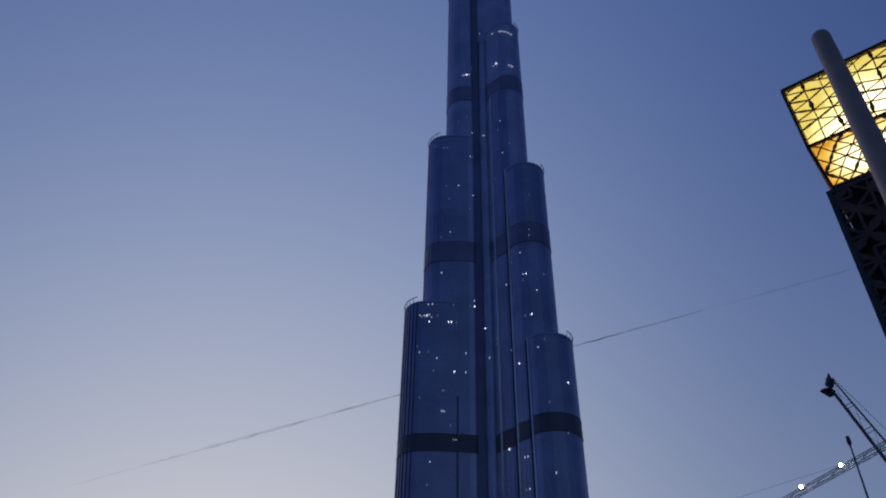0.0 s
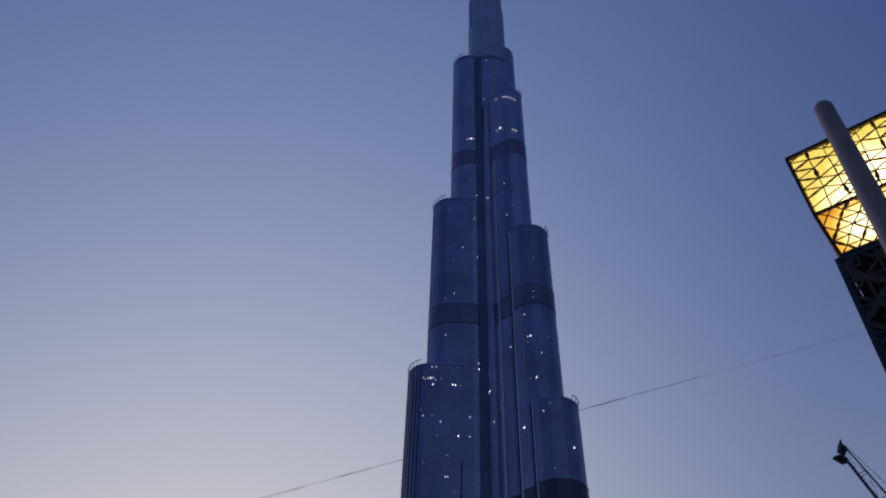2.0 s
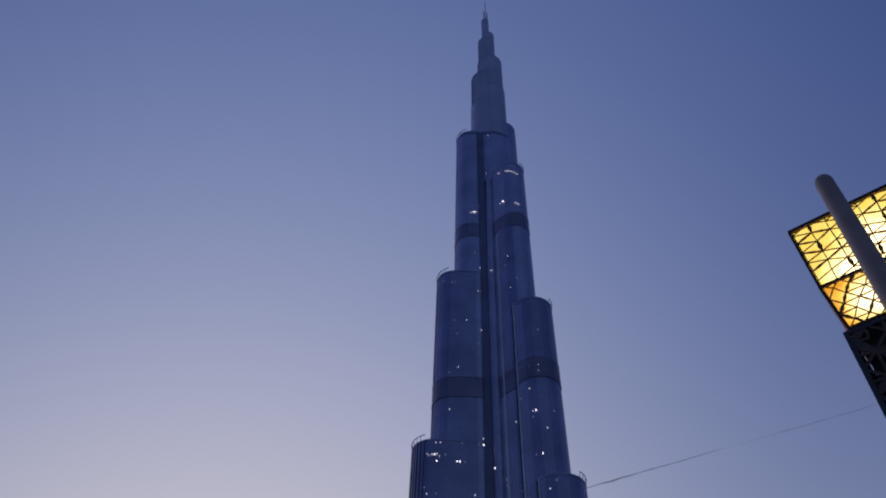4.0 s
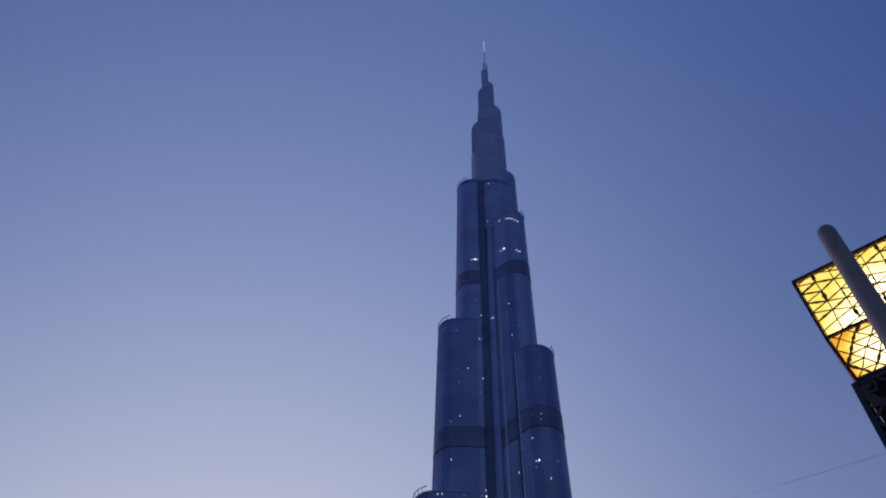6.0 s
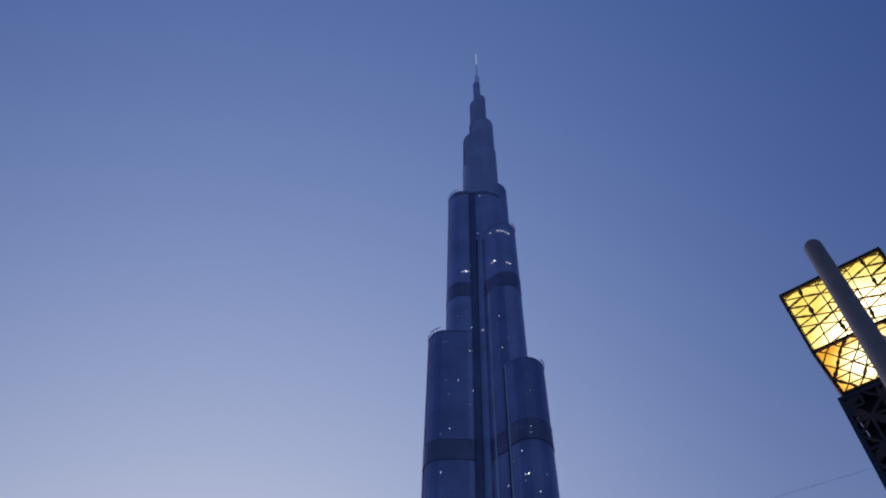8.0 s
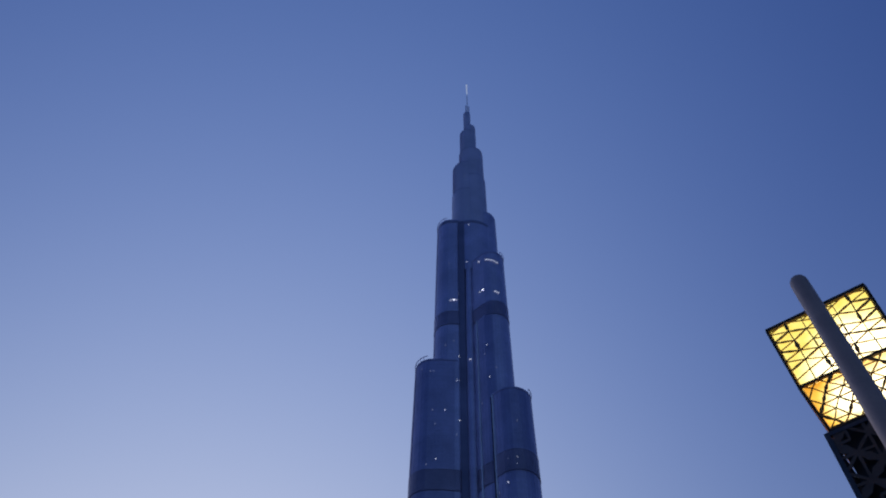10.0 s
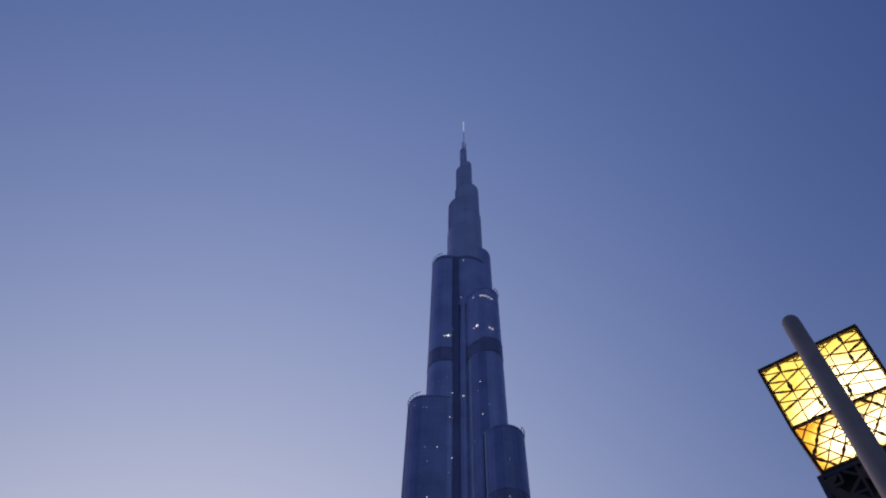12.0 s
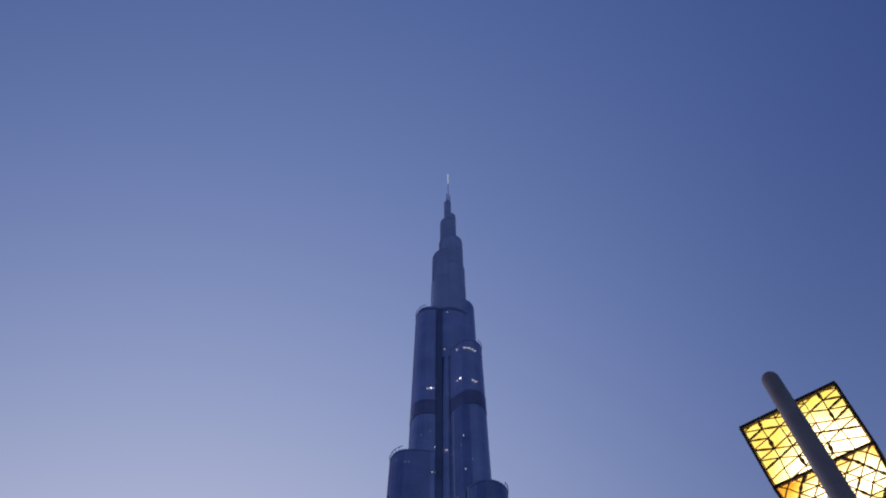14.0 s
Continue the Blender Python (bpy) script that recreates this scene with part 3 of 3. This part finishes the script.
def slanting_grid():
    """Screen of the lower lantern: level rows of joints half a step apart, with bars slanting both ways between them, mirrored in the middle."""
    stout = {(-1, 2, 1): 1.6, (0, 1, 1): 1.6, (1, 1, 1): 1.6, (2, 0, 1): 1.6, (3, 0, 0): 1.3, (4, 0, 0): 1.3, (3, 2, 1): 1.5, (2, 1, 0): 0.9}

    def at(row, i):
        return -0.97 + 0.333 * i + (0.15 if row % 2 == 0 else 0) + wavered(row * 13 + i, 0.025), 0.86 - 0.18 * row + wavered(row * 7 + i * 3, 0.012)
    bars = []
    for row in range(-1, 6):
        for i in range(-1, 4):
            for way, k in ((0, i + (1 if row % 2 == 0 else 0)), (1, i + (0 if row % 2 == 0 else -1))):
                a, b = at(row, i), at(row + 1, k)
                if min(a[0], b[0]) > -1.12 and max(a[0], b[0]) < 0.1:
                    bars.append((a, b, stout.get((row, i, way), 0.25)))
            a, b = at(row, i), at(row, i + 1)
            if a[0] > -1.1 and b[0] < 0.1 and (row * 3 + i * 5) % 7 not in (0, 3) and 0 <= row < 5:
                bars.append((a, b, 0.15))
    return bars


def crossed_grid(columns, rows, seed):
    """Screen of the column: stout crossing bars with a few level ones."""
    r = random.Random(seed)
    bars = []
    for i in range(columns):
        for j in range(rows):
            u0, u1, v0, v1 = -1 + 2 * i / columns, -1 + 2 * (i + 1) / columns, j / rows, (j + 1) / rows
            if (i + j) % 2:
                bars.append(((u0, v0), (u1, v1), r.choice((0.2, 0.6, 1.4))))
            else:
                bars.append(((u1, v0), (u0, v1), r.choice((0.2, 0.6, 1.4))))
            if r.random() < 0.55:
                bars.append(((u0, v0), (u1, v0), 0.3))
            if i and r.random() < 0.7:
                bars.append(((u0, v0), (u0, v1), 0.3))
    return bars


def mirrored(bars):
    return bars + [((-a[0], a[1]), (-b[0], b[1]), k) for a, b, k in bars if abs(a[0]) + abs(b[0]) > 0.02]


UPPER, LOWER, SHAFT = (WM, ZM, WT, ZT), (WB, ZB, WM, ZM), (0.555, 0.3, WC, ZC)
for name, bx in (("upper_lantern", UPPER), ("lower_lantern", LOWER)):
    bm = bmesh.new()
    quad_loft(bm, bx[0] - 0.03, bx[1] + 0.005, bx[2] - 0.03, bx[3] - 0.01)
    glass = part("diffuser", bm, AMBER[name], lamp_post, "glowing amber glass lit from inside")
    cage_bm = bmesh.new()
    for side in range(4):
        for z, w in ((bx[1], 0.036), (bx[3], 0.024)):
            bar(cage_bm, on_face(side, -1, z, *bx), on_face(side, 1, z, *bx), w, w)
        bar(cage_bm, on_face(side, -1, bx[1], *bx), on_face(side, -1, bx[3], *bx), 0.032, 0.032, (0, 1, 0))
    cage = part("lantern_frame", cage_bm, BRONZE, lamp_post, "dark bronze lantern frame")
    for side in range(4):
        screen(side, bx, mirrored(upright_grid() if name == "upper_lantern" else slanting_grid()), GLOW_BRONZE, cage, 0.0112, side == 0, 3 + side)
# cap
bm = bmesh.new()
quad_loft(bm, WT + 0.01, ZT + 0.018, WT + 0.01, ZT + 0.04)
part("lantern_cap", bm, BRONZE, lamp_post)
# column
bm = bmesh.new()
quad_loft(bm, 0.47, 0.3, 0.49, ZC)
column = part("column_core", bm, BRONZE_DEEP, lamp_post)
bm = bmesh.new()
for side in range(4):
    bar(bm, on_face(side, -1, 0.3, *SHAFT), on_face(side, -1, ZC, *SHAFT), 0.055, 0.055, (0, 1, 0))
    for z in (0.33, 2.6, 5.0, ZC - 0.02):
        bar(bm, on_face(side, -1, z, *SHAFT), on_face(side, 1, z, *SHAFT), 0.05, 0.05)
cage = part("column_frame", bm, EDGE, lamp_post, "dull steel corner frame")
for side in range(4):
    bars = crossed_grid(6, 40, 40 + side)
    high = [b for b in bars if b[0][1] > 0.6]
    screen(side, SHAFT, high, BRONZE_PALE, cage, 0.026, side == 0, 50 + side)
    screen(side, SHAFT, [b for b in bars if b[0][1] <= 0.6], BRONZE_PALE, cage, 0.026, False, 60 + side)
bm = bmesh.new()
quad_loft(bm, 0.5, ZC, 0.5, ZB - 0.02)
part("collar_plate", bm, BRONZE, lamp_post)
bm = bmesh.new()
quad_loft(bm, 0.72, 0.0, 0.66, 0.3)
part("plinth", bm, BRONZE, lamp_post)

pole_d = 6.5
pole = empty("pole", (pole_d * math.sin(radians(38.62)), pole_d * math.cos(radians(38.62)), 0))
tagged(pole, "plain round grey steel pole with a domed top", "pole")
bm = bmesh.new()
zt = 1.6 + pole_d * math.tan(radians(47.05))
prof = [(0.22, 0.0), (0.22, 0.03), (0.15, 0.035), (0.119, 5.5), (0.099, zt - 0.11)] + [(0.099 * math.cos(a), zt - 0.11 + 0.11 * math.sin(a)) for a in (0.3, 0.6, 0.9, 1.2, 1.45)]
lathe(bm, prof)
part("shaft", bm, POLE, pole, smooth=True)
bm = bmesh.new()
for k in range(6):
    a = k * math.tau / 6
    rod(bm, (0.185 * math.cos(a), 0.185 * math.sin(a), 0.02), (0.185 * math.cos(a), 0.185 * math.sin(a), 0.06), 0.015, sides=6)
part("base_bolt", bm, POLE, pole)


# ---------------------------------------------------------------- cranes behind
def truss(bm, a, b, w, h, w2=None, h2=None, bay=2.0, chord=0.14, up=(0, 0, 1), heavy=None, lace=0.55):
    """A lattice girder of four chords from a to b, w wide and h deep at a, w2 and h2 at b."""
    a, b = Vector(a), Vector(b)
    w2, h2 = w2 or w, h2 or h
    d = (b - a).normalized()
    s = d.cross(Vector(up)).normalized()
    u = s.cross(d)
    n = max(2, round((b - a).length / bay))
    rows = []
    for k in range(n + 1):
        f = k / n
        c, hw, hh = a + (b - a) * f, (w + (w2 - w) * f) / 2, (h + (h2 - h) * f) / 2
        rows.append([c + s * (i * hw) + u * (j * hh) for i, j in ((-1, -1), (1, -1), (1, 1), (-1, 1))])
    for i in range(4):
        bar(bm, rows[0][i], rows[-1][i], heavy if heavy and i in (0, 1) else chord)
    for k in range(n):
        for i in range(4):
            bar(bm, rows[k][i], rows[k][(i + 1) % 4], chord * 0.6)
            p, q = (i, (i + 1) % 4) if k % 2 else ((i + 1) % 4, i)
            bar(bm, rows[k][p], rows[k + 1][q], chord * lace)


# level-jib crane with two floodlights
jib_dir = Vector((-2.2, 7.8, 0)).normalized()
lamp_a, lamp_b = Vector((49.75, 104.8, 41.95)), Vector((52.1, 97.0, 41.95))
crane_mast = lamp_b - jib_dir * 24
crane = empty("tower_crane", (crane_mast.x, crane_mast.y, 0))
tagged(crane, "grey lattice tower crane with floodlights along its level jib", "crane")
o = crane_mast.copy()
o.z = 0


def local(p):
    return Vector(p) - o


bm = bmesh.new()
truss(bm, local(o), local((o.x, o.y, 42.5)), 2.0, 2.0, bay=2.5, chord=0.2, up=(0, 1, 0))
part("mast", bm, CRANE_PALE, crane)
bm = bmesh.new()
sag = Vector((0, 0, -0.6))
truss(bm, local(crane_mast + jib_dir * 1.0 + sag), local(lamp_a + jib_dir * 26 + sag), 0.6, 0.75, 0.55, 0.7, bay=1.5, chord=0.07)
part("jib", bm, CRANE_PALE, crane)
bm = bmesh.new()
truss(bm, local(crane_mast - jib_dir * 1.0), local(crane_mast - jib_dir * 14), 1.3, 1.2, bay=1.8, chord=0.14)
part("counter_jib", bm, CRANE_PALE, crane)
bm = bmesh.new()
box(bm, (-1.2, -1.2, -1.0), (1.2, 1.2, 1.6), Matrix.Translation(local(crane_mast - jib_dir * 13)))
part("counterweight", bm, CRANE, crane)
bm = bmesh.new()
rod(bm, local(lamp_b + Vector((0, 0, 0.1))), local(lamp_a + jib_dir * 24 + Vector((0, 0, 5.0))), 0.02, sides=5)
part("pendant_wire", bm, CRANE, crane)
for spot in (lamp_a, lamp_b):
    bm = bmesh.new()
    box(bm, (-0.26, -0.3, -0.26), (0.26, 0.3, 0.26), Matrix.Translation(local(spot + Vector((0, -0.9, -0.3)))))
    housing = part("floodlight", bm, CRANE, crane)
    bm = bmesh.new()
    bmesh.ops.create_uvsphere(bm, u_segments=16, v_segments=8, radius=0.22, matrix=Matrix.Translation(local(spot + Vector((-0.2, -1.3, -0.3)))))
    part("lens", bm, FLOOD, housing, "bright white floodlight lens", True)

# luffing crane: steep dark boom
tip, low = Vector((56.7, 100.6, 57.0)), Vector((58.8, 96.9, 45.1))
foot = tip + (low - tip) * 1.9
luffer = empty("luffing_crane", (foot.x + 0.8, foot.y - 1.0, 0))
tagged(luffer, "dark luffing crane with a steep lattice boom", "crane")
o = Vector((foot.x + 0.8, foot.y - 1.0, 0))
bm = bmesh.new()
truss(bm, local(o), local((o.x, o.y, foot.z)), 2.0, 2.0, bay=2.5, chord=0.2, up=(0, 1, 0))
part("mast", bm, CRANE, luffer)
bm = bmesh.new()
box(bm, (-2.0, -2.5, -1.2), (2.0, 2.0, 0.2), Matrix.Translation(local((o.x, o.y, foot.z))))
part("slewing_platform", bm, CRANE, luffer)
bm = bmesh.new()
side = Vector((0.75, -0.5, 0.35))
reach = (tip - foot).normalized()
out = reach.cross(side).normalized().cross(reach) * 0.1
truss(bm, local(foot + out), local(tip + (low - tip) * 0.06 + out), 1.7, 1.9, 0.7, 1.0, bay=4.6, chord=0.13, up=side, heavy=0.3, lace=0.3)
boom = part("boom", bm, CRANE, luffer)
bm = bmesh.new()
m = Matrix.Translation(local(tip)) @ Euler((0.2, 0.35, 0.4)).to_matrix().to_4x4()
box(bm, (0.0, -0.35, -0.9), (1.0, 0.35, 0.4), m)
peak = box(bm, (0.0, -0.25, 0.4), (0.5, 0.25, 1.25), m)
crest = m @ Vector((0.0, 0, 1.25))
for v in sorted(peak, key=lambda v: -v.co.z)[:4]:
    v.co = v.co.lerp(crest, 0.85)
part("boom_head", bm, CRANE, luffer)
bm = bmesh.new()
deck = box(bm, (-0.55, -0.5, -2.25), (1.25, 0.5, -1.3), m)
for v in (deck[1], deck[3]):
    v.co.z -= 0.5
part("tip_platform", bm, CRANE, luffer)
bm = bmesh.new()
rod(bm, local(tip + Vector((0.6, -0.4, 0.2))), local(foot + Vector((2.2, -1.4, 2.0))), 0.035, sides=5)
part("luffing_rope", bm, CRANE, luffer)

# slim street lamp
az, d = radians(29.46), 26.0
o = Vector((d * math.sin(az), d * math.cos(az), 0))
slim = empty("street_lamp", (o.x, o.y, 0))
tagged(slim, "slim dark street lamp post with a small head", "street lamp")
bm = bmesh.new()
rod(bm, (0, 0, 0), (0, 0, 9.75), 0.065, 0.042, 10)
rod(bm, (0, 0, 9.75), (0, 0, 11.7), 0.032, 0.024, 10)
part("post", bm, CRANE, slim)
bm = bmesh.new()
rod(bm, (0, 0, 11.62), (0, 0, 11.74), 0.03, 0.07, 10)
rod(bm, (0, 0, 11.74), (0, 0, 11.95), 0.07, 0.055, 10)
part("lamp_head", bm, CRANE, slim)

# ---------------------------------------------------------------- vapour trail far behind
H = 1300.0
ends = []
for deg, el in ((-30.0, 17.0), (38.0, 32.14)):
    r = H / math.tan(radians(el))
    ends.append(Vector((r * math.sin(radians(deg)), r * math.cos(radians(deg)), H)))
bm = bmesh.new()
rnd = random.Random(3)
n = 120
prev = None
for k in range(n + 1):
    f = k / n
    p = ends[0] + (ends[1] - ends[0]) * f + Vector((0, 0, rnd.uniform(-1.2, 1.2)))
    r = (2.9 - 1.0 * f) * min(1, max(0.02, 3.5 * f - 0.25), 6 * (1 - f)) * rnd.uniform(0.7, 1.2) * (1 + 1.6 * min(1, max(0, f - 0.86) / 0.06) + 1.2 * min(1, max(0, 0.58 - f) / 0.15)) * min(1, abs(f - 0.861) / 0.02) + 0.08
    ringv = [bm.verts.new(p + Vector((0, math.cos(a), math.sin(a))) * r) for a in (j * math.tau / 6 for j in range(6))]
    if prev:
        for j in range(6):
            bm.faces.new((prev[j], prev[(j + 1) % 6], ringv[(j + 1) % 6], ringv[j]))
    prev = ringv
trail = mesh("vapour_trail", bm, VAPOUR, smooth=True)
tagged(trail, "thin faint dark vapour trail across the dusk sky", "vapour trail", kind="structure")
